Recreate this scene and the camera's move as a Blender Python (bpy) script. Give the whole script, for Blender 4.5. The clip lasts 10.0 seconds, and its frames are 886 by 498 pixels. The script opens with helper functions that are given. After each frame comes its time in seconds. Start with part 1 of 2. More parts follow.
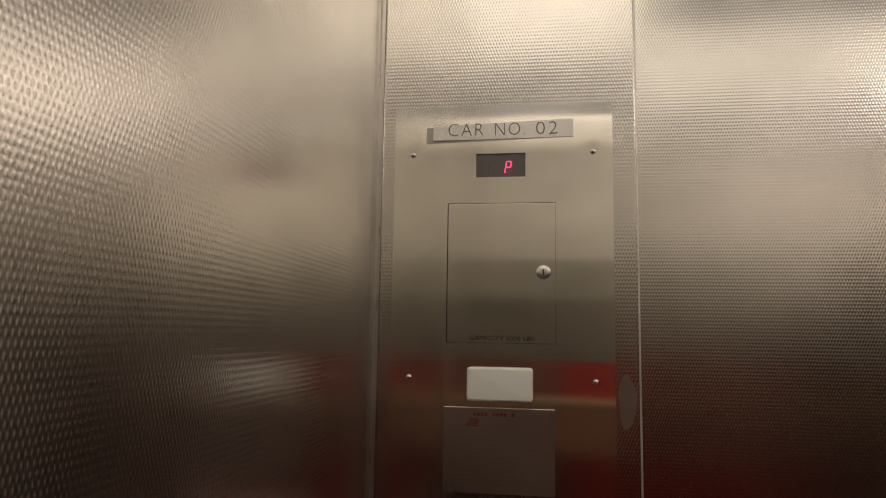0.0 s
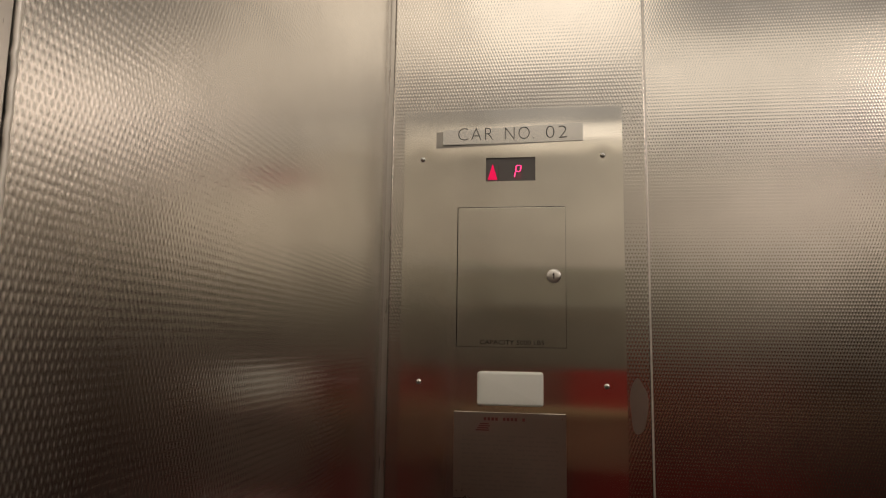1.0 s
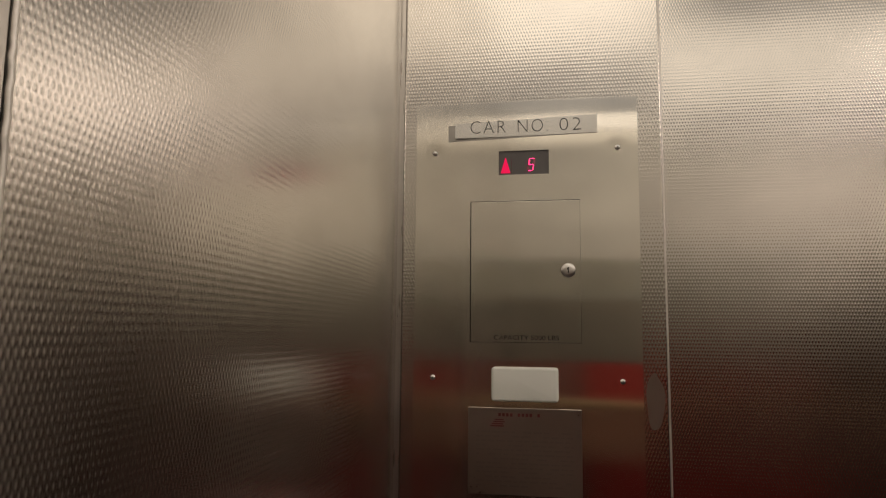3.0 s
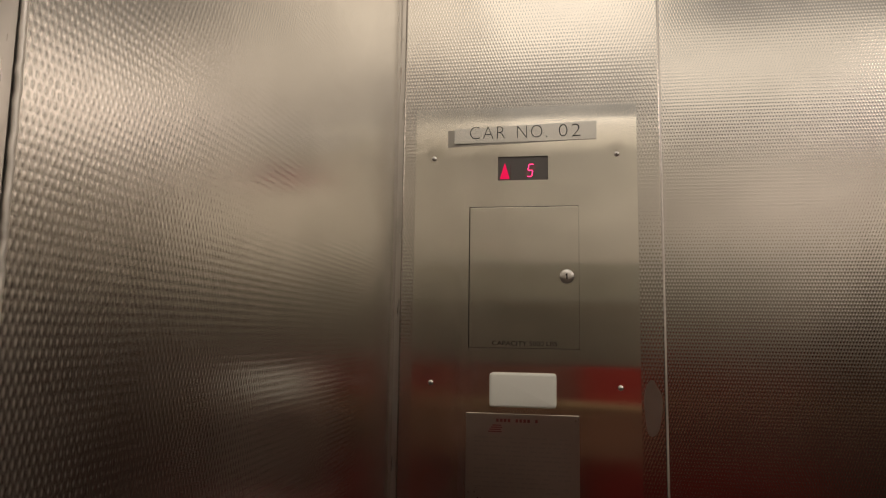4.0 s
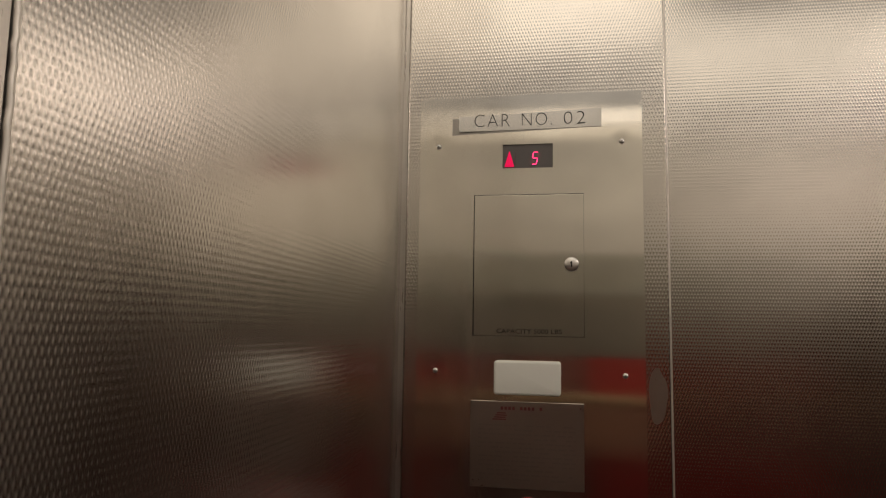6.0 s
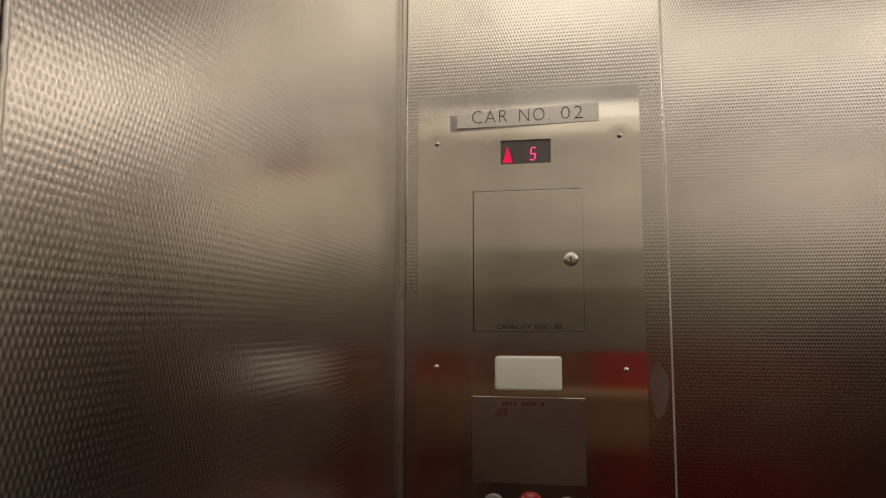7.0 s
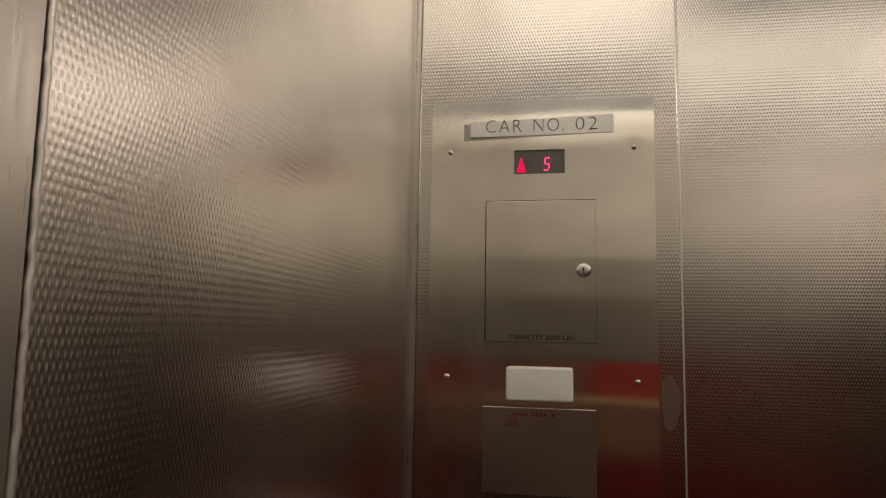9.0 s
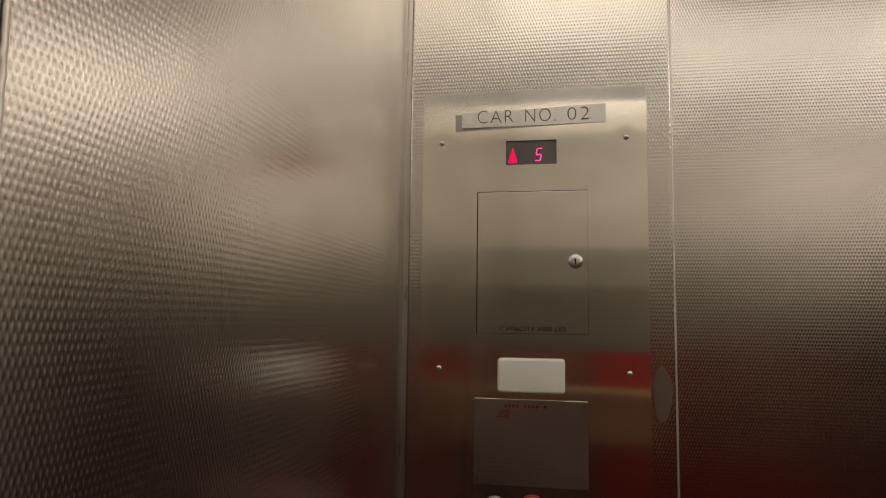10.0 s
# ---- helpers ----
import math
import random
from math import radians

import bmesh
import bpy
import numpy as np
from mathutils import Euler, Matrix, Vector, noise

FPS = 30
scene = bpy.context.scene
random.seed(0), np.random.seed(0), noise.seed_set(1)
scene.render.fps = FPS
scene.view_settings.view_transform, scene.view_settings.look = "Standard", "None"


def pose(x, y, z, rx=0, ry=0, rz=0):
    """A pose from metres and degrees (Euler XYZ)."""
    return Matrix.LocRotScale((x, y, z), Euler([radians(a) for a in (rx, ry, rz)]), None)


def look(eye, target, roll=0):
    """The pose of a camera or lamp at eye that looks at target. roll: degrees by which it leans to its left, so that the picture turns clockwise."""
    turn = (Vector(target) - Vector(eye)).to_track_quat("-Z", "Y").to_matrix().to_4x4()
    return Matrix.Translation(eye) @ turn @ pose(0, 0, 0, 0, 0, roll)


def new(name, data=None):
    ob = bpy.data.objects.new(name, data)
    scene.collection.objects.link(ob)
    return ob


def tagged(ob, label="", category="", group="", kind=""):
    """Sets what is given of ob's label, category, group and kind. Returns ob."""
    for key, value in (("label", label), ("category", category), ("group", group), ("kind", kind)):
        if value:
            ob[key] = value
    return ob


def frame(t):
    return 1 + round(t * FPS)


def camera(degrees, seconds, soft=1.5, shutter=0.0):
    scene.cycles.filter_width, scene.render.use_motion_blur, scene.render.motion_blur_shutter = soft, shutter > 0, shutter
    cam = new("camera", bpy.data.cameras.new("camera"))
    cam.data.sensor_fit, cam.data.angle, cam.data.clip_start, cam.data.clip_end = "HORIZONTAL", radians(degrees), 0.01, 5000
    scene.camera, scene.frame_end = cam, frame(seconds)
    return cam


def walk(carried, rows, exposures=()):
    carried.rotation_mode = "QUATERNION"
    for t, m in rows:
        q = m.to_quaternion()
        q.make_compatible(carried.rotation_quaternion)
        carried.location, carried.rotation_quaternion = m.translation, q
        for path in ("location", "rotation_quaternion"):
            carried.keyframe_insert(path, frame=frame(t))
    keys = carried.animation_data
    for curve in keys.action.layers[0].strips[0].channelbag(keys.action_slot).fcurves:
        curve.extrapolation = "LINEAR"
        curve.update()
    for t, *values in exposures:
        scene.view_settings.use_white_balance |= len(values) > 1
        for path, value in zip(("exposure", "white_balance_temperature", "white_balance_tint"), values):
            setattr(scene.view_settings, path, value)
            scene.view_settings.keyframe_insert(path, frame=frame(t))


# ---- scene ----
cam = camera(65.3, 10.0, soft=1.2)
PATH = [
    (0, (0.064, -0.963, 1.548), (-0.234, 1.0, 1.785), 0.9),
    (0.5, (0.056, -0.964, 1.545), (-0.233, 0.997, 1.812), 1.0),
    (1, (0.053, -0.962, 1.538), (-0.251, 0.996, 1.807), 0.9),
    (1.5, (0.062, -0.959, 1.548), (-0.279, 0.998, 1.784), 0.6),
    (2, (0.06, -0.956, 1.545), (-0.286, 1.001, 1.773), 0.3),
    (2.5, (0.058, -0.953, 1.542), (-0.295, 1.001, 1.783), 0.5),
    (4, (0.051, -0.956, 1.551), (-0.285, 1.0, 1.795), 0.9),
    (4.5, (0.049, -0.956, 1.543), (-0.28, 1.002, 1.79), 0.9),
    (5, (0.06, -0.954, 1.545), (-0.295, 1.0, 1.779), 0.8),
    (5.5, (0.055, -0.953, 1.543), (-0.303, 1.001, 1.775), 1.1),
    (7, (0.065, -0.954, 1.542), (-0.311, 0.998, 1.761), 0.1),
    (7.5, (0.062, -0.953, 1.543), (-0.31, 1.0, 1.762), -0.2),
    (8, (0.055, -0.951, 1.547), (-0.32, 1.003, 1.758), -0.1),
    (8.5, (0.041, -0.954, 1.55), (-0.32, 1.0, 1.779), 0.7),
    (9, (0.044, -0.956, 1.548), (-0.324, 0.996, 1.78), 1.0),
    (9.5, (0.053, -0.954, 1.552), (-0.322, 0.999, 1.764), 0.9),
    (10, (0.063, -0.949, 1.55), (-0.322, 1.003, 1.755), 0.8),
]
walk(cam, [(t, look(eye, target, roll)) for t, eye, target, roll in PATH])

# ---- light ----
world = bpy.data.worlds.new("World")
scene.world = world
world.use_nodes = True
world.node_tree.nodes["Background"].inputs[0].default_value = (0.01, 0.01, 0.011, 1)
world.node_tree.nodes["Background"].inputs[1].default_value = 0.2
scene.view_settings.exposure = 0.0

CEIL = 2.44          # ceiling height
REAR = -1.95         # rear wall
RIGHT = 1.80         # far side wall
CX, STRIP_R = -0.1725, 0.1835   # edges of the return column
WALL_X = -0.181      # face of the near side wall
DOOR_Y = 0.110       # the sliding door's face behind the column's face


# ---- materials ----
def mat(name):
    m = bpy.data.materials.new(name)
    m.use_nodes = True
    nt = m.node_tree
    return m, nt, nt.nodes["Principled BSDF"]


def noise_tex(nt, scale_xyz, detail=3.0, scale=1.0):
    tc = nt.nodes.new("ShaderNodeTexCoord")
    mp = nt.nodes.new("ShaderNodeMapping")
    mp.inputs["Scale"].default_value = scale_xyz
    nz = nt.nodes.new("ShaderNodeTexNoise")
    nz.inputs["Scale"].default_value = scale
    nz.inputs["Detail"].default_value = detail
    nt.links.new(tc.outputs["Object"], mp.inputs["Vector"])
    nt.links.new(mp.outputs["Vector"], nz.inputs["Vector"])
    return nz


def ramp(nt, src, a, b, lo=0.3, hi=0.7):
    r = nt.nodes.new("ShaderNodeMapRange")
    r.inputs["From Min"].default_value, r.inputs["From Max"].default_value = lo, hi
    r.inputs["To Min"].default_value, r.inputs["To Max"].default_value = a, b
    nt.links.new(src, r.inputs["Value"])
    return r.outputs["Result"]


def mix_col(nt, fac, c0, c1):
    mx = nt.nodes.new("ShaderNodeMix")
    mx.data_type = "RGBA"
    mx.inputs[6].default_value, mx.inputs[7].default_value = (*c0, 1), (*c1, 1)
    nt.links.new(fac, mx.inputs[0])
    return mx.outputs[2]


def steel(name, base, rough, aniso=0.0, grain=(1, 1, 1), grain_bump=0.0, smear=0.05, turn=0.25):
    """Stainless steel with brush grain along one direction, smears and slow waves."""
    m, nt, p = mat(name)
    p.inputs["Metallic"].default_value = 1.0
    fine = noise_tex(nt, grain, 2.0)
    slow = noise_tex(nt, (7, 7, 9), 3.0)
    dark = tuple(c * 0.86 for c in base)
    nt.links.new(mix_col(nt, ramp(nt, slow.outputs["Fac"], 0, 1), dark, base), p.inputs["Base Color"])
    add = nt.nodes.new("ShaderNodeMath")
    add.operation = "ADD"
    nt.links.new(ramp(nt, fine.outputs["Fac"], rough - smear, rough + smear), add.inputs[0])
    nt.links.new(ramp(nt, slow.outputs["Fac"], -smear * 0.6, smear * 0.6), add.inputs[1])
    nt.links.new(add.outputs[0], p.inputs["Roughness"])
    if aniso:
        p.inputs["Anisotropic"].default_value = aniso
        p.inputs["Anisotropic Rotation"].default_value = turn
        tg = nt.nodes.new("ShaderNodeTangent")
        tg.direction_type, tg.axis = "RADIAL", "Z"
        nt.links.new(tg.outputs[0], p.inputs["Tangent"])
    if grain_bump:
        b = nt.nodes.new("ShaderNodeBump")
        b.inputs["Strength"].default_value, b.inputs["Distance"].default_value = grain_bump, 0.0004
        nt.links.new(fine.outputs["Fac"], b.inputs["Height"])
        wave = noise_tex(nt, (1.5, 1.5, 14), 1.0)
        b2 = nt.nodes.new("ShaderNodeBump")
        b2.inputs["Strength"].default_value, b2.inputs["Distance"].default_value = 0.45, 0.0010
        nt.links.new(wave.outputs["Fac"], b2.inputs["Height"])
        nt.links.new(b2.outputs[0], b.inputs["Normal"])
        nt.links.new(b.outputs[0], p.inputs["Normal"])
    return m


def paint(name, c0, c1, rough=0.5, scale=(30, 30, 30), bump=0.1, metallic=0.0):
    """A painted, laminate or plastic surface with mottling at two scales."""
    m, nt, p = mat(name)
    nz = noise_tex(nt, scale, 4.0)
    nt.links.new(mix_col(nt, ramp(nt, nz.outputs["Fac"], 0, 1), c0, c1), p.inputs["Base Color"])
    slow = noise_tex(nt, tuple(s * 0.12 for s in scale), 2.0)
    nt.links.new(ramp(nt, slow.outputs["Fac"], rough - 0.06, rough + 0.06), p.inputs["Roughness"])
    p.inputs["Metallic"].default_value = metallic
    if bump:
        b = nt.nodes.new("ShaderNodeBump")
        b.inputs["Strength"].default_value, b.inputs["Distance"].default_value = bump, 0.0005
        nt.links.new(nz.outputs["Fac"], b.inputs["Height"])
        nt.links.new(b.outputs[0], p.inputs["Normal"])
    return m


def glow(name, col, strength):
    m, nt, p = mat(name)
    p.inputs["Base Color"].default_value = (*[min(1, c) * 0.3 for c in col], 1)
    p.inputs["Emission Color"].default_value = (*col, 1)
    p.inputs["Emission Strength"].default_value = strength
    return m


STEEL = (0.72, 0.69, 0.645)
M_EMB = steel("embossed_steel", STEEL, 0.135, grain=(400, 400, 400), smear=0.03)
M_EMB_SIDE = steel("embossed_side_steel", STEEL, 0.21, grain=(400, 400, 400), smear=0.03)
M_BRUSH = steel("brushed_steel", (0.86, 0.83, 0.765), 0.10, aniso=0.8, turn=0.0, grain=(9, 9, 4200), grain_bump=0.004, smear=0.025)


def dent(m, spots, reach, depth):
    """Press shallow round dents into a surface at the given places, as fine relief."""
    nt = m.node_tree
    p = nt.nodes["Principled BSDF"]
    geo = nt.nodes.new("ShaderNodeNewGeometry")
    last = None
    for spot in spots:
        d = nt.nodes.new("ShaderNodeVectorMath")
        d.operation = "DISTANCE"
        d.inputs[1].default_value = spot
        nt.links.new(geo.outputs["Position"], d.inputs[0])
        r = nt.nodes.new("ShaderNodeMapRange")
        r.interpolation_type = "SMOOTHSTEP"
        r.inputs["From Min"].default_value, r.inputs["From Max"].default_value = 0.0, reach
        nt.links.new(d.outputs["Value"], r.inputs["Value"])
        if last is None:
            last = r.outputs["Result"]
        else:
            mn = nt.nodes.new("ShaderNodeMath")
            mn.operation = "MINIMUM"
            nt.links.new(last, mn.inputs[0])
            nt.links.new(r.outputs["Result"], mn.inputs[1])
            last = mn.outputs[0]
    b = nt.nodes.new("ShaderNodeBump")
    b.inputs["Strength"].default_value, b.inputs["Distance"].default_value = 1.0, depth
    nt.links.new(last, b.inputs["Height"])
    old = p.inputs["Normal"].links[0].from_socket
    nt.links.new(old, b.inputs["Normal"])
    nt.links.new(b.outputs[0], p.inputs["Normal"])


dent(M_BRUSH, [(-0.127, -0.004, 1.800), (0.127, -0.004, 1.800)], 0.019, 0.00013)
M_TRIM = steel("satin_trim_steel", (0.64, 0.61, 0.57), 0.32, grain=(300, 300, 20))
M_CHROME = steel("polished_chrome", (0.82, 0.80, 0.77), 0.32, grain=(200, 200, 200), smear=0.03)
M_TAPE = steel("silver_foil_label", (0.80, 0.78, 0.74), 0.24, grain=(60, 60, 60), smear=0.015)
M_BACK_SHADOW = steel("grey_backing_shadow", (0.50, 0.48, 0.45), 0.36, grain=(60, 60, 60), smear=0.05)
M_INK = paint("engraved_black_fill", (0.015, 0.014, 0.013), (0.03, 0.028, 0.025), 0.5)
M_DARK = paint("dark_gap", (0.012, 0.012, 0.012), (0.02, 0.02, 0.02), 0.7)
M_SCREEN = paint("smoked_screen", (0.16, 0.15, 0.147), (0.17, 0.16, 0.157), 0.45, bump=0)
M_LED = glow("lit_red_led", (1.0, 0.03, 0.14), 5.0)
M_ARROW = glow("lit_red_arrow", (1.0, 0.0, 0.09), 0.72)
M_REDLINE = paint("dim_red_line", (0.16, 0.01, 0.03), (0.2, 0.012, 0.035), 0.4)
M_LENS = paint("milky_plastic", (0.89, 0.90, 0.83), (0.92, 0.93, 0.87), 0.28, scale=(12, 12, 12), bump=0.02)
M_PLATE = steel("etched_steel_plate", (0.50, 0.44, 0.39), 0.33, grain=(300, 300, 300), smear=0.04)
M_REVEAL = steel("dull_reveal_steel", (0.27, 0.255, 0.24), 0.36, grain=(300, 300, 20), smear=0.05)
M_BUTTON = paint("pale_grey_button", (0.34, 0.33, 0.32), (0.40, 0.39, 0.38), 0.3, bump=0.02)
M_ENGRAVED = steel("worn_engraving", (0.07, 0.06, 0.055), 0.45, grain=(900, 900, 900), smear=0.1)
M_EDGE = steel("worn_steel_edge", (0.84, 0.80, 0.74), 0.48, grain=(300, 300, 900), smear=0.06)
M_REDINK = paint("red_ink", (0.12, 0.012, 0.014), (0.17, 0.02, 0.02), 0.5)
M_GREYINK = steel("etched_text_steel", (0.45, 0.40, 0.36), 0.34, grain=(300, 300, 300), smear=0.04)
M_REDRING = paint("red_enamel", (0.42, 0.012, 0.014), (0.50, 0.02, 0.02), 0.3, bump=0.02)
M_WHITEINK = paint("white_lettering", (0.75, 0.74, 0.70), (0.8, 0.79, 0.76), 0.5)
# Tints for unseen wall panels, chosen for how they reflect in the steel.
M_TINT_DARK_RED = paint("added_dark_red_tint", (0.13, 0.007, 0.006), (0.17, 0.010, 0.008), 0.42, scale=(9, 9, 30))
M_RED = paint("added_red_tint", (0.36, 0.034, 0.028), (0.42, 0.040, 0.032), 0.42, scale=(9, 9, 30))
M_REDBROWN = paint("added_red_brown_tint", (0.19, 0.080, 0.062), (0.23, 0.095, 0.075), 0.42, scale=(9, 9, 30))
M_BROWN = paint("added_brown_tint", (0.20, 0.095, 0.06), (0.25, 0.12, 0.075), 0.42, scale=(9, 9, 30))
M_TINT_DARK_BROWN = paint("added_dark_brown_tint", (0.05, 0.025, 0.018), (0.07, 0.035, 0.025), 0.45, scale=(9, 9, 30))
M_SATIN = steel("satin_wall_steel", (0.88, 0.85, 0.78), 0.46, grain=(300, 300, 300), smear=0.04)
# Two darker steels that put a shade gradient into the rear wall.
M_DIM_BAND_LOW = steel("dim_band_steel_low", (0.37, 0.34, 0.29), 0.42, grain=(300, 300, 300), smear=0.04)
M_DIM_BAND = steel("dim_band_steel", (0.55, 0.53, 0.46), 0.45, grain=(300, 300, 300), smear=0.04)
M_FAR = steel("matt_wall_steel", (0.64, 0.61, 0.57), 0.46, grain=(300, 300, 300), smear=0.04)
M_TAN = paint("added_tan_tint", (0.60, 0.44, 0.24), (0.66, 0.49, 0.28), 0.45)
M_GREY = paint("grey_enamel", (0.17, 0.165, 0.16), (0.20, 0.195, 0.19), 0.5)
M_CEIL = glow("ceiling_fill_glow", (1.0, 0.90, 0.80), 0.34)
M_FLOOR = paint("dark_vinyl_floor", (0.035, 0.025, 0.02), (0.06, 0.045, 0.038), 0.5, scale=(60, 60, 60))


# ---- mesh helpers ----
def link(name, bm, material, parent=None, label="", smooth=False):
    me = bpy.data.meshes.new(name)
    bm.normal_update()
    bm.to_mesh(me)
    bm.free()
    for m in (material if isinstance(material, (list, tuple)) else [material]):
        me.materials.append(m)
    if smooth:
        me.polygons.foreach_set("use_smooth", [True] * len(me.polygons))
    ob = new(name, me)
    if parent is not None:
        ob.parent = parent
    if label:
        ob["label"] = label
    return ob


def part(name, bm, material, parent, label="", smooth=False):
    return link(name, bm, material, parent, label, smooth)


def box(x0, x1, y0, y1, z0, z1, bevel=0.0, bm=None, seg=2):
    b = bmesh.new()
    bmesh.ops.create_cube(b, size=1.0)
    for v in b.verts:
        v.co = Vector(((x0 + x1) / 2 + v.co.x * (x1 - x0), (y0 + y1) / 2 + v.co.y * (y1 - y0), (z0 + z1) / 2 + v.co.z * (z1 - z0)))
    if bevel:
        bmesh.ops.bevel(b, geom=list(b.edges), offset=bevel, segments=seg, affect="EDGES", profile=0.5)
    if bm is None:
        return b
    me = bpy.data.meshes.new("joined")
    b.to_mesh(me)
    b.free()
    bm.from_mesh(me)
    bpy.data.meshes.remove(me)
    return bm


def lathe(profile, n=28, axis="y"):
    """A turned solid: profile of (radius, height), its axis along -y (out of the wall)."""
    b = bmesh.new()
    rings = []
    for r, h in profile:
        rings.append([b.verts.new((r * math.cos(2 * math.pi * i / n), -h, r * math.sin(2 * math.pi * i / n))) for i in range(n)])
    for a, c in zip(rings, rings[1:]):
        for i in range(n):
            b.faces.new((a[i], a[(i + 1) % n], c[(i + 1) % n], c[i]))
    b.faces.new(rings[-1])
    bmesh.ops.recalc_face_normals(b, faces=b.faces)
    return b


def holed_plate(x0, x1, z0, z1, y_back, y_front, holes, edge=0.0008):
    """A flat plate with square holes through it, cut along the holes' lines."""
    xs = sorted({x0, x1, *[h[0] for h in holes], *[h[1] for h in holes]})
    zs = sorted({z0, z1, *[h[2] for h in holes], *[h[3] for h in holes]})
    b = bmesh.new()
    vs = {}

    def vert(x, y, z):
        key = (round(x, 5), round(y, 5), round(z, 5))
        if key not in vs:
            vs[key] = b.verts.new((x, y, z))
        return vs[key]

    def solid(i, j):
        if not (0 <= i < len(xs) - 1 and 0 <= j < len(zs) - 1):
            return False
        cx, cz = (xs[i] + xs[i + 1]) / 2, (zs[j] + zs[j + 1]) / 2
        return not any(h[0] < cx < h[1] and h[2] < cz < h[3] for h in holes)

    for i in range(len(xs) - 1):
        for j in range(len(zs) - 1):
            if not solid(i, j):
                continue
            a, c, d, e = xs[i], xs[i + 1], zs[j], zs[j + 1]
            b.faces.new([vert(a, y_front, d), vert(c, y_front, d), vert(c, y_front, e), vert(a, y_front, e)])
            for (di, dj, p, q) in ((-1, 0, (a, e), (a, d)), (1, 0, (c, d), (c, e)), (0, -1, (a, d), (c, d)), (0, 1, (c, e), (a, e))):
                if not solid(i + di, j + dj):
                    b.faces.new([vert(q[0], y_front, q[1]), vert(p[0], y_front, p[1]), vert(p[0], y_back, p[1]), vert(q[0], y_back, q[1])])
    return b


def embossed(name, width, z0, z1, pitch, row, nu, nv, height, radius, tall, material, parent=None, fold=0.004, rim=0.0016, hole=None):
    """A sheet of steel with staggered round bosses pressed into it, edges folded back. Local u along +x, z up, facing -y.
    pitch: boss spacing in a row; row: spacing of rows; radius, tall: half the width and height of a boss; nu, nv: steps to a pitch and to two rows."""
    du, dv = pitch / nu, 2 * row / nv
    iu, iv = np.arange(0, int(width / du) + 1), np.arange(int(z0 / dv), int(z1 / dv) + 1)
    u, v = iu * du, iv * dv
    U, V = np.meshgrid(u, v)

    def boss(cu, cv):
        a = (U - cu) / pitch
        c = (V - cv) / (2 * row)
        d = np.hypot((a - np.round(a)) * pitch / radius, (c - np.round(c)) * 2 * row / tall)
        return np.where(d < 1, (0.5 + 0.5 * np.cos(np.pi * np.minimum(d, 1))) ** 1.2, 0.0)

    W = -height * (boss(0, 0) + boss(pitch / 2, row))
    # folded rims
    U = np.pad(U, ((2, 2), (3, 3)), mode="edge")
    V = np.pad(V, ((2, 2), (3, 3)), mode="edge")
    W = np.pad(W, ((2, 2), (3, 3)), mode="edge")
    for k, out, back in ((2, 0.0, 0.0), (1, rim * 0.7, rim * 0.3), (0, rim, rim), (-1, rim, fold)):
        k += 1
        U[:, k] = u[0] - out
        U[:, -1 - k] = u[-1] + out
        W[:, k] = W[:, k] * (k / 4) + back
        W[:, -1 - k] = W[:, -1 - k] * (k / 4) + back
    for k, out, back in ((1, 0.0008, 0.0006), (0, 0.0012, fold)):
        V[k, :] = v[0] - out
        V[-1 - k, :] = v[-1] + out
        W[k, :] = np.maximum(W[k, :], back)
        W[-1 - k, :] = np.maximum(W[-1 - k, :], back)
    n, m = U.shape
    co = np.stack([U, W, V], -1).reshape(-1, 3)
    idx = np.arange(n * m).reshape(n, m)
    quads = np.stack([idx[:-1, :-1], idx[:-1, 1:], idx[1:, 1:], idx[1:, :-1]], -1).reshape(-1, 4)
    if hole:
        c = co[quads].mean(1)
        inside = (c[:, 0] > hole[0]) & (c[:, 0] < hole[1]) & (c[:, 2] > hole[2]) & (c[:, 2] < hole[3])
        quads = quads[~inside]
    me = bpy.data.meshes.new(name)
    me.vertices.add(len(co))
    me.vertices.foreach_set("co", co.ravel())
    me.loops.add(quads.size)
    me.loops.foreach_set("vertex_index", quads.ravel())
    me.polygons.add(len(quads))
    me.polygons.foreach_set("loop_start", np.arange(0, quads.size, 4))
    me.polygons.foreach_set("use_smooth", np.ones(len(quads), dtype=bool))
    me.update(calc_edges=True)
    me.validate()
    me.materials.append(material)
    ob = new(name, me)
    if parent is not None:
        ob.parent = parent
    return ob


def lettering(name, text, x0, x1, zc, height, y, material, parent, label="", thin=0.0, spread=1.0):
    """Raised or inked letters, fitted to a width and a capital height, facing -y."""
    cu = bpy.data.curves.new(name, "FONT")
    cu.body, cu.size, cu.extrude, cu.resolution_u, cu.offset, cu.space_character = text, 1.0, 0.0, 3, thin, spread
    tmp = new(name, cu)
    dg = bpy.context.evaluated_depsgraph_get()
    me = bpy.data.meshes.new_from_object(tmp.evaluated_get(dg))
    bpy.data.objects.remove(tmp)
    co = np.empty(len(me.vertices) * 3)
    me.vertices.foreach_get("co", co)
    co = co.reshape(-1, 3)
    lo, hi = co.min(0), co.max(0)
    out = np.empty_like(co)
    out[:, 0] = x0 + (co[:, 0] - lo[0]) / (hi[0] - lo[0]) * (x1 - x0)
    out[:, 2] = zc + ((co[:, 1] - lo[1]) / (hi[1] - lo[1]) - 0.5) * height
    out[:, 1] = y
    me.vertices.foreach_set("co", out.ravel())
    me.materials.clear()
    me.materials.append(material)
    me.update()
    ob = new(name, me)
    ob.parent = parent
    if label:
        ob["label"] = label
    return ob


def empty(name, label, category, group="", kind=""):
    return tagged(new(name), label, category, group, kind)


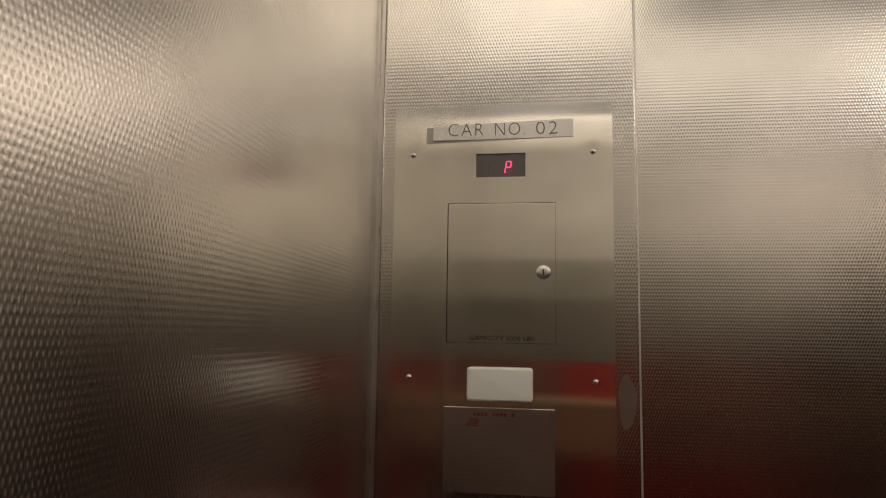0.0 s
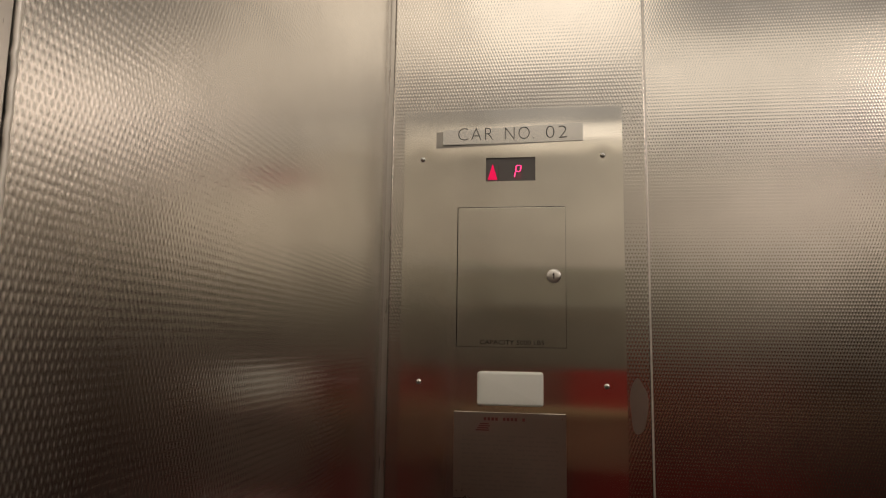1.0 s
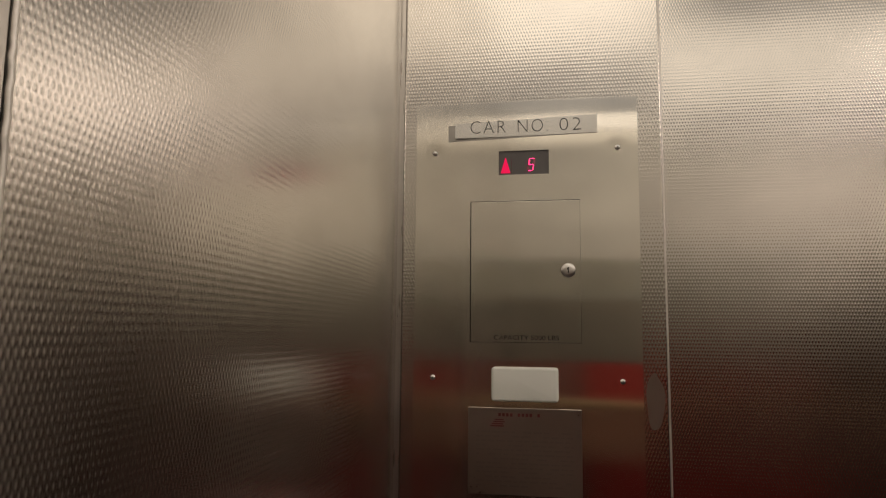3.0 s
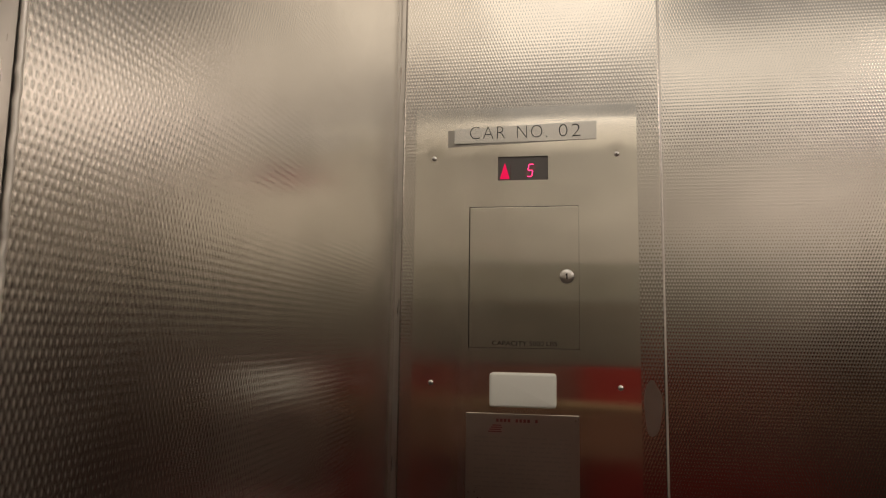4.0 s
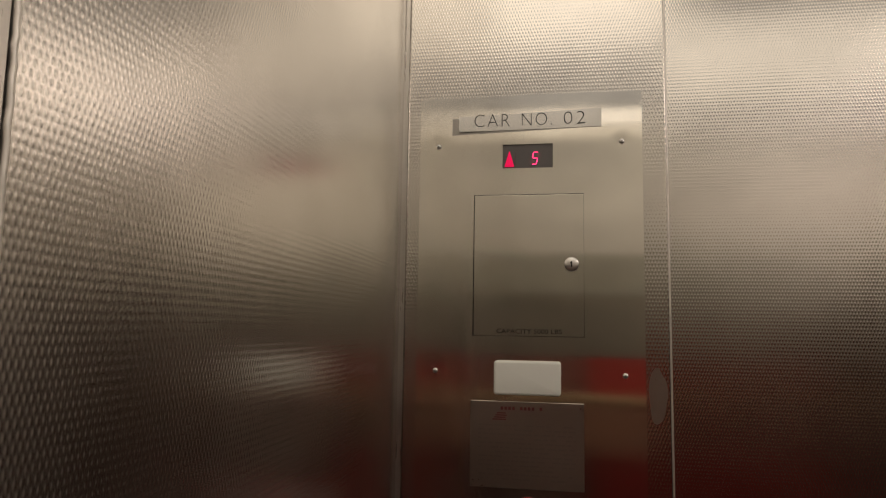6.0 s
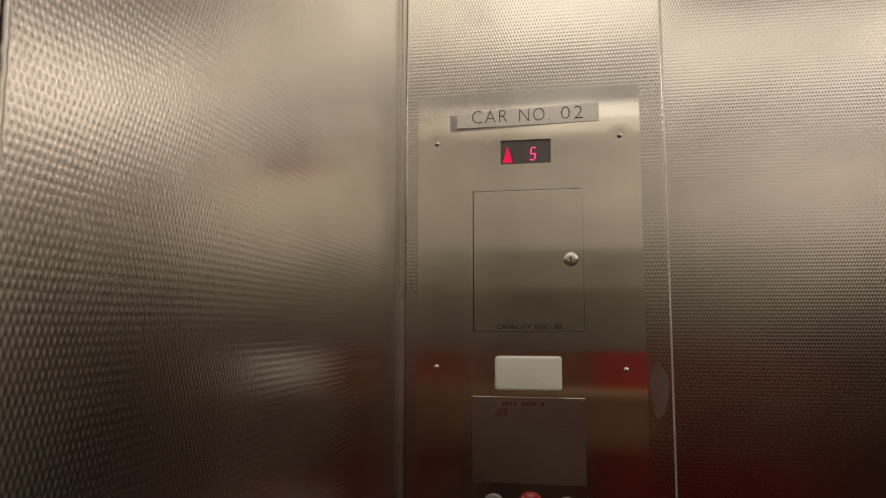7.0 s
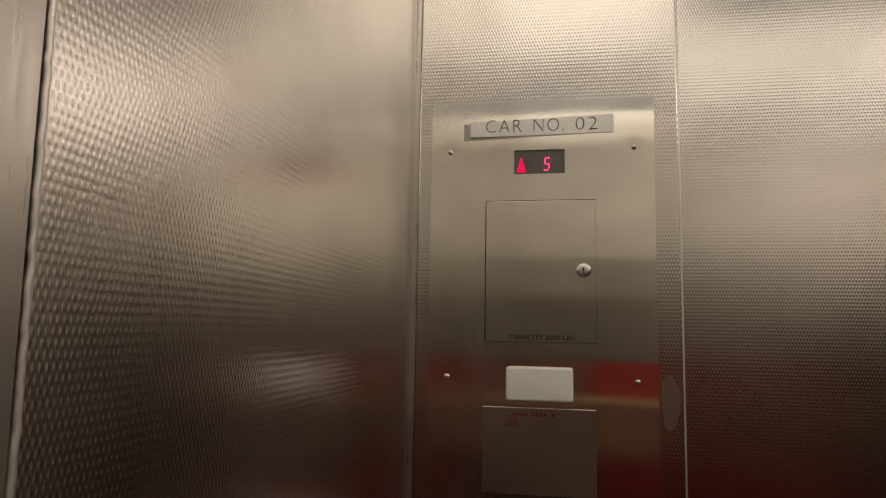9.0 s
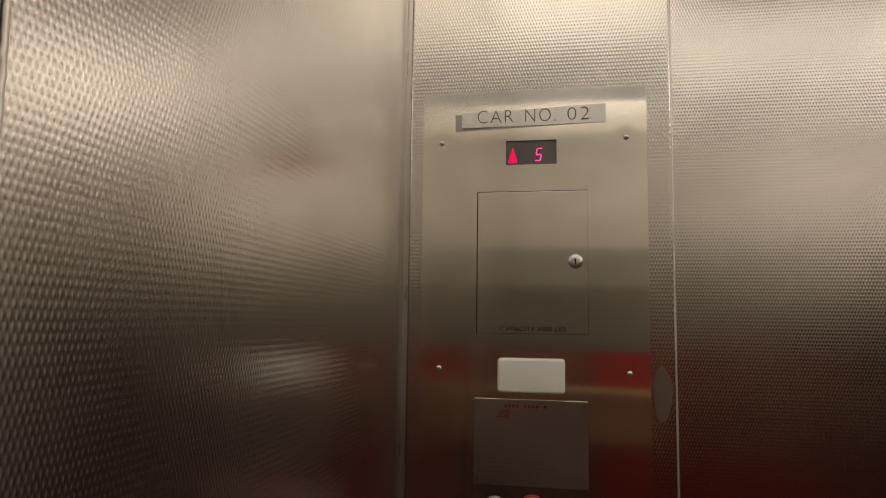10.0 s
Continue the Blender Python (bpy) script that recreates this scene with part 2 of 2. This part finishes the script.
def rounded_plate(x0, x1, z0, z1, y_back, y_front, r, soft, n=6):
    """A slab with round corners and a softened front edge, facing -y."""
    b = bmesh.new()

    def ring(inset, y):
        rr = max(r - inset, 0.0003)
        pts = []
        for cx, cz, a0 in ((x1 - r, z1 - r, 0), (x0 + r, z1 - r, 90), (x0 + r, z0 + r, 180), (x1 - r, z0 + r, 270)):
            for k in range(n + 1):
                a = radians(a0 + 90 * k / n)
                pts.append(b.verts.new((cx + rr * math.cos(a), y, cz + rr * math.sin(a))))
        return pts

    rings = [ring(0, y_back)]
    for k in range(5):
        a = radians(90 * k / 4)
        rings.append(ring(soft * (1 - math.cos(a)), y_front + soft * (1 - math.sin(a))))
    for p, q in zip(rings, rings[1:]):
        for i in range(len(p)):
            b.faces.new((p[i], q[i], q[(i + 1) % len(p)], p[(i + 1) % len(p)]))
    b.faces.new(rings[-1])
    bmesh.ops.recalc_face_normals(b, faces=b.faces)
    return b


# ---- the lift car ----
def build_shell():
    tagged(link("floor", box(-1.0, RIGHT, REAR, 0.3, -0.05, 0.0), M_FLOOR), "dark speckled vinyl lift floor", "floor", kind="structure")
    # ceiling given a faint even glow as fill light, brighter at the light trays
    tagged(link("ceiling", box(-1.0, RIGHT + 0.05, REAR - 0.05, 0.3, CEIL, CEIL + 0.04), M_CEIL), "lift ceiling with a faint glow added as fill", "ceiling", kind="structure")
    rear = tagged(link("wall_rear", box(-1.0, RIGHT, REAR - 0.04, REAR, 1.86, CEIL), M_SATIN), "unseen satin steel rear wall above panels added for their reflected tints", "wall", kind="structure")
    # Unseen panels and tan strip added to tint the steel's reflections red and brown.
    bays = ((-1.0, 0.118, M_REDBROWN, M_BROWN, M_TINT_DARK_BROWN), (0.122, 0.42, M_RED, M_BROWN, M_TINT_DARK_RED),
            (0.424, 1.10, M_TINT_DARK_RED, M_TINT_DARK_BROWN, M_TINT_DARK_RED), (1.104, RIGHT, M_TINT_DARK_BROWN, M_TINT_DARK_BROWN, M_TINT_DARK_BROWN))
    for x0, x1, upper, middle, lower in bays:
        # Bands stepped darker downwards, putting the reflection's fall-off into the colour.
        part("dimming_band", box(x0, x1, REAR - 0.04, REAR + 0.004, 1.692, 1.858, 0.002), M_DIM_BAND, rear, "unseen grey steel band, dimmed to grade the reflection")
        part("dimming_band", box(x0, x1, REAR - 0.04, REAR + 0.004, 1.434, 1.690, 0.002), M_DIM_BAND_LOW, rear, "unseen darker steel band, dimmed further to grade the reflection")
        part("upper_tint_panel", box(x0, x1, REAR - 0.04, REAR + 0.006, 1.282, 1.432, 0.002), upper, rear, upper.name.replace("_", " ") + " panel")
        part("middle_tint_panel", box(x0, x1, REAR - 0.04, REAR + 0.006, 1.06, 1.262, 0.002), middle, rear, middle.name.replace("_", " ") + " panel")
        part("lower_tint_panel", box(x0, x1, REAR - 0.04, REAR + 0.006, 0.0, 1.058, 0.002), lower, rear, lower.name.replace("_", " ") + " panel")
    part("trim", box(-1.0, RIGHT, REAR - 0.03, REAR + 0.020, 1.263, 1.281, 0.002), M_TAN, rear, "narrow tan strip added for its reflection")
    far = tagged(link("wall_far_side", box(RIGHT, RIGHT + 0.04, REAR - 0.04, 0.3, 1.70, CEIL), M_FAR), "unseen satin steel upper wall above an added dark panel", "wall", kind="structure")
    # Dark panel added out of view to darken what the lower steel reflects.
    part("wainscot", box(RIGHT - 0.006, RIGHT + 0.04, REAR + 0.012, 0.3, 0.0, 1.70), M_TINT_DARK_BROWN, far, "unseen dark brown panel added to darken reflections")
    # wall behind the near side panels
    side = link("wall_near_side", box(-0.05, 0.0, REAR, 0.2, 0.0, CEIL), M_REVEAL)
    side.matrix_world = pose(WALL_X - 0.009, 0, 0)
    tagged(side, "satin steel side wall behind embossed panels", "wall", kind="structure")
    tagged(link("wall_front_outer", box(-1.0, RIGHT, 0.24, 0.28, 0.0, CEIL), M_DARK), "dark wall of the shaft side", "wall", kind="structure")


def side_panel(name, s0, s1, label):
    """One embossed panel of the near side wall, between s0 and s1 metres from the corner along the wall."""
    ob = embossed(name, s1 - s0, 1.25, 2.08, PITCH, ROW, 6, 12, 0.00020, 0.0012, 0.0028, M_EMB_SIDE, fold=0.006, rim=0.0024)
    ob.matrix_world = pose(WALL_X, -s1, 0, 0, 0, 90)
    tagged(ob, label, "wall panel", "side panels")
    # plain sheet lengths below and above the dressed band
    for z0, z1 in ((0.09, 1.2485), (2.0815, 2.42)):
        part("kick_sheet", box(0, s1 - s0, 0, 0.006, z0, z1, 0.001), M_EMB_SIDE, ob)
    # worn, slightly uneven edge
    b = bmesh.new()
    rnd = random.Random(9)
    rings = []
    for k in range(180):
        wob = rnd.uniform(-0.0005, 0.0005)
        rings.append([b.verts.new((-0.0012 + wob + 0.0020 * math.cos(radians(a)), 0.0012 + 0.0020 * math.sin(radians(a)), 1.25 + 0.83 * k / 179)) for a in range(150, 391, 30)])
    for p, q in zip(rings, rings[1:]):
        for i in range(len(p) - 1):
            b.faces.new((p[i], p[i + 1], q[i + 1], q[i]))
    part("edge_bead", b, M_EDGE, ob, "worn bright folded edge", True)
    return ob


PITCH, ROW = 0.0042, 0.0052     # spacing of the bosses in a row, and of the rows


def build_side_panels():
    side_panel("side_panel", 0.001, 0.700, "embossed stainless steel wall panel with staggered bosses")
    rear = link("side_panel", box(0, 0.006, -1.94, -0.776, 0.09, 2.42, 0.002), M_EMB_SIDE)
    rear.matrix_world = pose(WALL_X - 0.006, 0, 0)
    tagged(rear, "satin stainless steel wall panel beyond a narrow reveal", "wall panel", "side panels")
    stile = link("trim_stile", box(0, 0.005, -0.774, -0.7045, 0.09, 2.42, 0.001), M_TRIM)
    stile.matrix_world = pose(WALL_X - 0.0055, 0, 0)
    tagged(stile, "plain satin steel stile between two wall panels", "wall trim", kind="structure")


def build_column():
    """The front return: an embossed column that carries the operating panel."""
    w = STRIP_R - CX
    col = embossed("return_column", w, 1.20, 2.22, PITCH, ROW, 6, 12, 0.00024, 0.00115, 0.0032, M_EMB, fold=0.012, rim=0.004,
                   hole=(-0.150 - CX, 0.150 - CX, 1.21, 1.866))
    col.matrix_world = pose(CX + 0.001, 0.0, 0)
    tagged(col, "embossed stainless steel return column beside the lift door", "wall panel")
    part("lower_sheet", box(0, w - 0.001, 0.0, 0.012, 0.0, 1.192, 0.001), M_TRIM, col)
    part("upper_sheet", box(0, w - 0.001, 0.0, 0.012, 2.226, CEIL - 0.01, 0.001), M_TRIM, col)
    b = bmesh.new()
    prof = [(w + 0.0016 + 0.0019 * math.cos(radians(a)), 0.0018 + 0.0019 * math.sin(radians(a))) for a in range(180, 361, 20)]
    zs = [0.0, 0.4, 0.8, 1.2, 1.6, 2.0, CEIL - 0.01]
    grid = [[b.verts.new((x, y, z)) for x, y in prof] for z in zs]
    for p, q in zip(grid, grid[1:]):
        for i in range(len(prof) - 1):
            b.faces.new((p[i], p[i + 1], q[i + 1], q[i]))
    part("edge_bead", b, M_EDGE, col, "worn bright folded edge", True)
    part("jamb", box(w + 0.0002, w + 0.002, 0.012, 0.16, 0.0, CEIL - 0.01), M_GREY, col, "dark grey painted jamb")
    part("corner_trim", box(-0.0150, -0.0018, 0.0018, 0.012, 0.0, CEIL - 0.01), M_TRIM, col, "dull grey steel corner strip")
    b = bmesh.new()
    ring = []
    for k in range(28):
        a = 2 * math.pi * k / 28
        r = 1 + 0.06 * math.sin(3 * a + 1) + 0.04 * math.sin(5 * a)
        ring.append((0.168 - CX + 0.0115 * r * math.cos(a), 1.459 + 0.036 * r * math.sin(a)))
    lo, hi = [[b.verts.new((x, y, z)) for x, z in ring] for y in (0.0, -0.0005)]
    b.faces.new(hi)
    for k in range(28):
        b.faces.new((lo[k], lo[(k + 1) % 28], hi[(k + 1) % 28], hi[k]))
    bmesh.ops.recalc_face_normals(b, faces=b.faces)
    part("oval_patch", b, M_PLATE, col, "dull oval patch with an uneven outline")
    part("core", box(0.004, w - 0.002, 0.014, 0.16, 0.0, CEIL - 0.01), M_DARK, col)


def build_door():
    ob = embossed("sliding_door", 0.47, 1.25, 2.13, PITCH, ROW, 6, 12, 0.00024, 0.00115, 0.0032, M_EMB, fold=0.01)
    ob.matrix_world = pose(STRIP_R - 0.05, DOOR_Y, 0)
    tagged(ob, "closed embossed stainless steel sliding lift door", "lift door")
    part("lower_sheet", box(0, 0.47, 0.0, 0.01, 0.01, 1.2485, 0.001), M_EMB, ob)
    part("second_leaf", box(0.474, 1.30, 0.004, 0.03, 0.01, 2.425, 0.001), M_SATIN, ob, "satin steel second door leaf")
    part("door_core", box(0.001, 0.47, 0.012, 0.04, 0.01, 2.425), M_TRIM, ob)
    part("upper_sheet", box(0, 0.47, 0.0, 0.01, 2.1315, 2.425, 0.001), M_EMB, ob)


def build_ceiling_light():
    """Flat tray lamps set in the unseen ceiling, some added only as fill."""
    for x0, x1, y0, y1, power, tint in LAMPS:
        lamp = empty("ceiling_light_or_fill", "unseen warm ceiling tray placed to light the steel", "ceiling light or fill", "ceiling lights")
        lamp.location = (0, 0, CEIL)
        f = box(x0 - 0.01, x1 + 0.01, y0 - 0.01, y0, -0.022, -0.001, 0.002)
        box(x0 - 0.01, x1 + 0.01, y1, y1 + 0.01, -0.022, -0.001, 0.002, f)
        box(x0 - 0.01, x0, y0, y1, -0.022, -0.001, 0.002, f)
        box(x1, x1 + 0.01, y0, y1, -0.022, -0.001, 0.002, f)
        part("frame", f, M_TRIM, lamp, "satin metal frame")
        part("diffuser", box(x0 + 0.001, x1 - 0.001, y0 + 0.001, y1 - 0.001, -0.014, -0.003), glow("lamp_diffuser", tint, power), lamp, "glowing warm white diffuser")


WARM, ROSY = (1.0, 0.87, 0.72), (1.0, 0.86, 0.77)
# First two follow the steel's highlights; the last three are added fill light.
LAMPS = [(-0.168, 0.32, -1.22, -0.36, 1.5, WARM), (0.35, 1.14, -1.56, -0.76, 1.1, WARM), (1.25, 1.72, -1.45, -0.30, 4.6, ROSY),
         (-0.168, 0.60, -1.938, -1.85, 1.9, WARM), (0.66, 1.72, -1.938, -1.72, 0.9, ROSY)]


# ---- the operating panel ----
PX0, PX1, PZ0, PZ1 = -0.154, 0.154, 0.62, 1.871
PF = -0.004          # front face of the panel
DOORBOX = (-0.0745, 0.0754, 1.5335, 1.7280)
SCREEN = (-0.0357, 0.0340, 1.7662, 1.8003)
FLIPS = []           # turning display pieces: object, hinge pose, times and sides


def build_panel():
    pan = empty("operating_panel", "brushed stainless steel lift operating panel on the return column", "control panel")
    hole_d = (DOORBOX[0] - 0.0011, DOORBOX[1] + 0.0001, DOORBOX[2] - 0.0003, DOORBOX[3] + 0.0010)
    part("faceplate", holed_plate(PX0, PX1, PZ0, PZ1, 0.002, PF, [hole_d, SCREEN]), M_BRUSH, pan, "brushed steel faceplate")
    part("back_box", box(PX0 + 0.005, PX1 - 0.005, 0.0035, 0.013, 1.13, 1.865), M_DARK, pan)
    # hinged cabinet door with its lock
    cab = part("cabinet_door", box(DOORBOX[0], DOORBOX[1], PF + 0.0001, 0.0015, DOORBOX[2], DOORBOX[3], 0.0003), M_BRUSH, pan, "flush brushed steel phone cabinet door")
    lettering("capacity_lettering", "CAPACITY 5000 LBS", -0.0425, 0.0455, 1.5400, 0.0062, PF - 0.0002, M_ENGRAVED, cab, "small engraved capacity lettering")
    lock = part("cam_lock", lathe([(0.0098, 0.0), (0.0098, 0.0014), (0.0091, 0.0028), (0.0076, 0.0036), (0.0045, 0.0040), (0.0008, 0.0041)]), M_CHROME, cab, "round chrome cam lock", True)
    lock.location = (0.0589, PF, 1.6313)
    part("keyway", box(-0.0009, 0.0009, -0.0044, -0.0034, -0.0042, 0.0040, 0.0004), M_INK, lock)
    part("keyway", box(-0.0018, 0.0006, -0.0044, -0.0034, 0.0006, 0.0030, 0.0004), M_INK, lock)
    # screws
    for x, z in ((-0.127, 1.800), (0.127, 1.800), (-0.1268, 1.4846), (0.1278, 1.4840)):
        s = part("screw", lathe([(0.0036, 0.0), (0.0036, 0.0008), (0.0031, 0.0019), (0.0021, 0.0026), (0.0009, 0.0029)], 20), M_CHROME, pan, "domed chrome security screw", True)
        s.location = (x, PF, z)
        pin = part("socket", lathe([(0.0010, 0.0), (0.0010, 0.0002)], 6), M_INK, s)
        pin.location = (0, -0.0029, 0)
    # emergency light lens
    part("emergency_light_lens", rounded_plate(-0.0448, 0.0442, 1.4553, 1.5005, PF + 0.0004, PF - 0.0125, 0.0042, 0.0035), M_LENS, pan, "milky white plastic emergency light lens", True)
    # instruction plate
    ins = part("instruction_plate", box(-0.0770, 0.0740, PF - 0.0016, PF + 0.0002, 1.3330, 1.4462, 0.0007), M_PLATE, pan, "dull etched plate with faded red heading")
    rnd = random.Random(4)
    b = bmesh.new()
    x = -0.036
    for k in range(11):
        w = 0.0034 if k % 5 != 4 else 0.0
        if w:
            box(x, x + w, PF - 0.0019, PF - 0.0012, 1.4350, 1.4392, 0, b)
        x += 0.0052
    part("heading", b, M_REDINK, ins, "faded red heading")
    b = bmesh.new()
    for k in range(4):
        box(-0.047 + 0.002 * k, -0.026 + rnd.uniform(-0.004, 0.002), PF - 0.0019, PF - 0.0012, 1.4215 + 0.0028 * k, 1.4230 + 0.0028 * k, 0, b)
    part("emblem", b, M_REDINK, ins, "faded red emblem")
    b = bmesh.new()
    for k in range(13):
        z = 1.4135 - 0.0058 * k
        x = -0.066
        while x < 0.060:
            w = rnd.uniform(0.004, 0.013)
            if rnd.random() < 0.82:
                box(x, min(x + w, 0.063), PF - 0.0018, PF - 0.0012, z, z + 0.0022, 0, b)
            x += w + 0.0025
    part("text_block", b, M_GREYINK, ins, "lines of faded grey text")
    # row below: two round buttons and a red key switch
    for x in (-0.0485, 0.0485):
        bt = part("push_button", lathe([(0.0152, 0.0), (0.0152, 0.003), (0.0142, 0.0045), (0.0136, 0.0044), (0.0130, 0.0040), (0.0060, 0.0048), (0.0010, 0.005)]), M_BUTTON, pan, "round pale grey push button", True)
        bt.location = (x, PF, 1.3030)
    sw = part("key_switch", lathe([(0.0162, 0.0), (0.0162, 0.0008), (0.0156, 0.0014), (0.0085, 0.0014)], 36), M_REDRING, pan, "red ringed fire service key switch", True)
    sw.location = (0.0010, PF, 1.3068)
    part("barrel", lathe([(0.0080, 0.0), (0.0080, 0.004), (0.0070, 0.0048), (0.001, 0.0048)], 28), M_CHROME, sw, "chrome key barrel", True)
    lettering("switch_lettering", "HOLD", -0.0045, 0.0045, 0.0118, 0.0036, -0.0017, M_WHITEINK, sw, "white lettering")
    for sgn in (-1, 1):
        mk = part("mark", box(-0.0035, 0.0035, -0.0018, -0.0012, -0.0014, 0.0014), M_WHITEINK, sw)
        mk.matrix_basis = pose(sgn * 0.0118 * math.sin(radians(62)), 0, 0.0118 * math.cos(radians(62)), 0, sgn * 62, 0)
    return pan


def build_name_label():
    """A silver foil strip that peels away at one end, over a grey sheet for its adhesive and its shadow."""
    lab = empty("car_number_label", "peeling silver label strip with black car number", "label")
    # The tapering lower edge draws the strip's shadow in grey.
    b = box(-0.1076, 0.0600, PF - 0.0006, PF - 0.0001, 1.8160, 1.8400)
    for v in b.verts:
        if v.co.x > 0 and v.co.z < 1.82:
            v.co.z = 1.8212
    part("backing", b, M_BACK_SHADOW, lab, "darker grey adhesive sheet, its tapered edge drawn as the label's shadow")
    b = bmesh.new()
    top, bot = [], []
    n = 14
    for k in range(n + 1):
        f = k / n
        x = -0.0975 + 0.1978 * f
        y = PF - 0.0010 - 0.0030 * (1 - f) ** 5
        zb, zt = 1.8200 + 0.0022 * f, 1.8415 + 0.0065 * f
        bot.append((b.verts.new((x, y - 0.0004, zb)), b.verts.new((x, y + 0.0002, zb))))
        top.append((b.verts.new((x, y - 0.0002, zt)), b.verts.new((x, y + 0.0004, zt))))
    for k in range(n):
        for q in ((bot[k][0], bot[k + 1][0], top[k + 1][0], top[k][0]), (bot[k + 1][1], bot[k][1], top[k][1], top[k + 1][1]),
                  (bot[k][1], bot[k + 1][1], bot[k + 1][0], bot[k][0]), (top[k][0], top[k + 1][0], top[k + 1][1], top[k][1])):
            b.faces.new(q)
    for e in (0, n):
        b.faces.new((bot[e][0], top[e][0], top[e][1], bot[e][1]))
    bmesh.ops.recalc_face_normals(b, faces=b.faces)
    strip = part("foil_strip", b, M_TAPE, lab, "silver foil strip")
    for word, xa, xb in (("CAR", -0.0757, -0.0258), ("NO.", -0.0088, 0.0330), ("02", 0.0490, 0.0786)):
        t = lettering("car_number_lettering", word, xa, xb, 1.8354, 0.0180, 0.0, M_INK, strip, "thin black capitals", -0.024, 1.15)
        for v in t.data.vertices:
            f = (v.co.x + 0.098) / 0.199
            v.co.y = PF - 0.0016 - 0.0030 * (1 - f) ** 5
    return lab


def flip_piece(name, parent, pts, thick, lit):
    """A slim display bar, lit on one face and dark on the other, about its own long axis (local x)."""
    b = bmesh.new()
    fr = [b.verts.new((x, -thick / 2, z)) for x, z in pts]
    bk = [b.verts.new((x, thick / 2, z)) for x, z in pts]
    f = b.faces.new(fr)
    f.material_index = 0
    g = b.faces.new(bk[::-1])
    g.material_index = 1
    for i in range(len(pts)):
        j = (i + 1) % len(pts)
        q = b.faces.new((fr[i], bk[i], bk[j], fr[j]))
        q.material_index = 1
    bmesh.ops.recalc_face_normals(b, faces=b.faces)
    ob = part(name, b, [lit, M_SCREEN], parent)
    return ob


def build_display():
    d = empty("floor_display", "red segmented floor indicator behind a dark screen", "display")
    yb = PF + 0.0020
    part("screen", box(SCREEN[0] + 0.0001, SCREEN[1] - 0.0001, yb, yb + 0.0008, SCREEN[2] + 0.0001, SCREEN[3] - 0.0001), M_SCREEN, d, "dark smoked screen")
    part("divider", box(-0.01825, -0.01785, yb - 0.0004, yb, 1.7675, 1.7890), M_REDLINE, d, "dim red line")
    yf = yb - 0.0010
    # up arrow in turning bars
    n = 16
    z0, z1, cx, half = 1.7684, 1.7908, -0.0262, 0.0066
    h = (z1 - z0) / n
    for k in range(n):
        wa, wb = half * (1 - k / n) + 0.0005, half * (1 - (k + 1) / n) + 0.0005
        if k == 0:
            wa = wb = half * 0.98
        ob = flip_piece("arrow_bar", d, [(-wa, -h / 2), (wa, -h / 2), (wb, h / 2), (-wb, h / 2)], 0.0004, M_ARROW)
        FLIPS.append((ob, pose(cx, yf, z0 + h * (k + 0.5)), "arrow"))
    # seven segment digit, leaning
    gx, gz, w, hh, lean, t = 0.0095, 1.7800, 0.0068, 0.0086, 0.16, 0.00088

    def at(u, v):
        return gx + u * w / 2 + v * hh * lean, gz + v * hh

    segs = {"a": ((-1, 1), (1, 1)), "g": ((-1, 0), (1, 0)), "d": ((-1, -1), (1, -1)), "f": ((-1, 0), (-1, 1)),
            "b": ((1, 0), (1, 1)), "e": ((-1, -1), (-1, 0)), "c": ((1, -1), (1, 0))}
    for key, (p, q) in segs.items():
        (xa, za), (xb, zb) = at(*p), at(*q)
        ln = math.hypot(xb - xa, zb - za) / 2 - 0.0004
        ob = flip_piece("segment", d, [(-ln, 0), (-ln + t / 2, -t / 2), (ln - t / 2, -t / 2), (ln, 0), (ln - t / 2, t / 2), (-ln + t / 2, t / 2)], 0.0004, M_LED)
        ang = -math.degrees(math.atan2(zb - za, xb - xa))
        FLIPS.append((ob, pose((xa + xb) / 2, yf - 0.0001, (za + zb) / 2, 0, ang, 0), key))
    return d


def motions():
    """Display bars turn their lit or their dark face outwards."""
    for ob, hinge, key in FLIPS:
        if key == "arrow":
            t0, a, b = 0.9, 180, 0
        else:
            t0 = 1.8
            a = 0 if key in "abefg" else 180
            b = 0 if key in "afgcd" else 180
        rows = [(0.0, a), (t0, a)]
        if a != b:
            rows += [(t0 + 1 / 30, a + (b - a) / 3), (t0 + 2 / 30, a + (b - a) * 2 / 3)]
        rows += [(t0 + 0.1, b), (10.0, b)]
        walk(ob, [(t, hinge @ pose(0, 0, 0, ang, 0, 0)) for t, ang in rows])


build_shell()
build_side_panels()
build_column()
build_door()
build_ceiling_light()
build_panel()
build_name_label()
build_display()
motions()
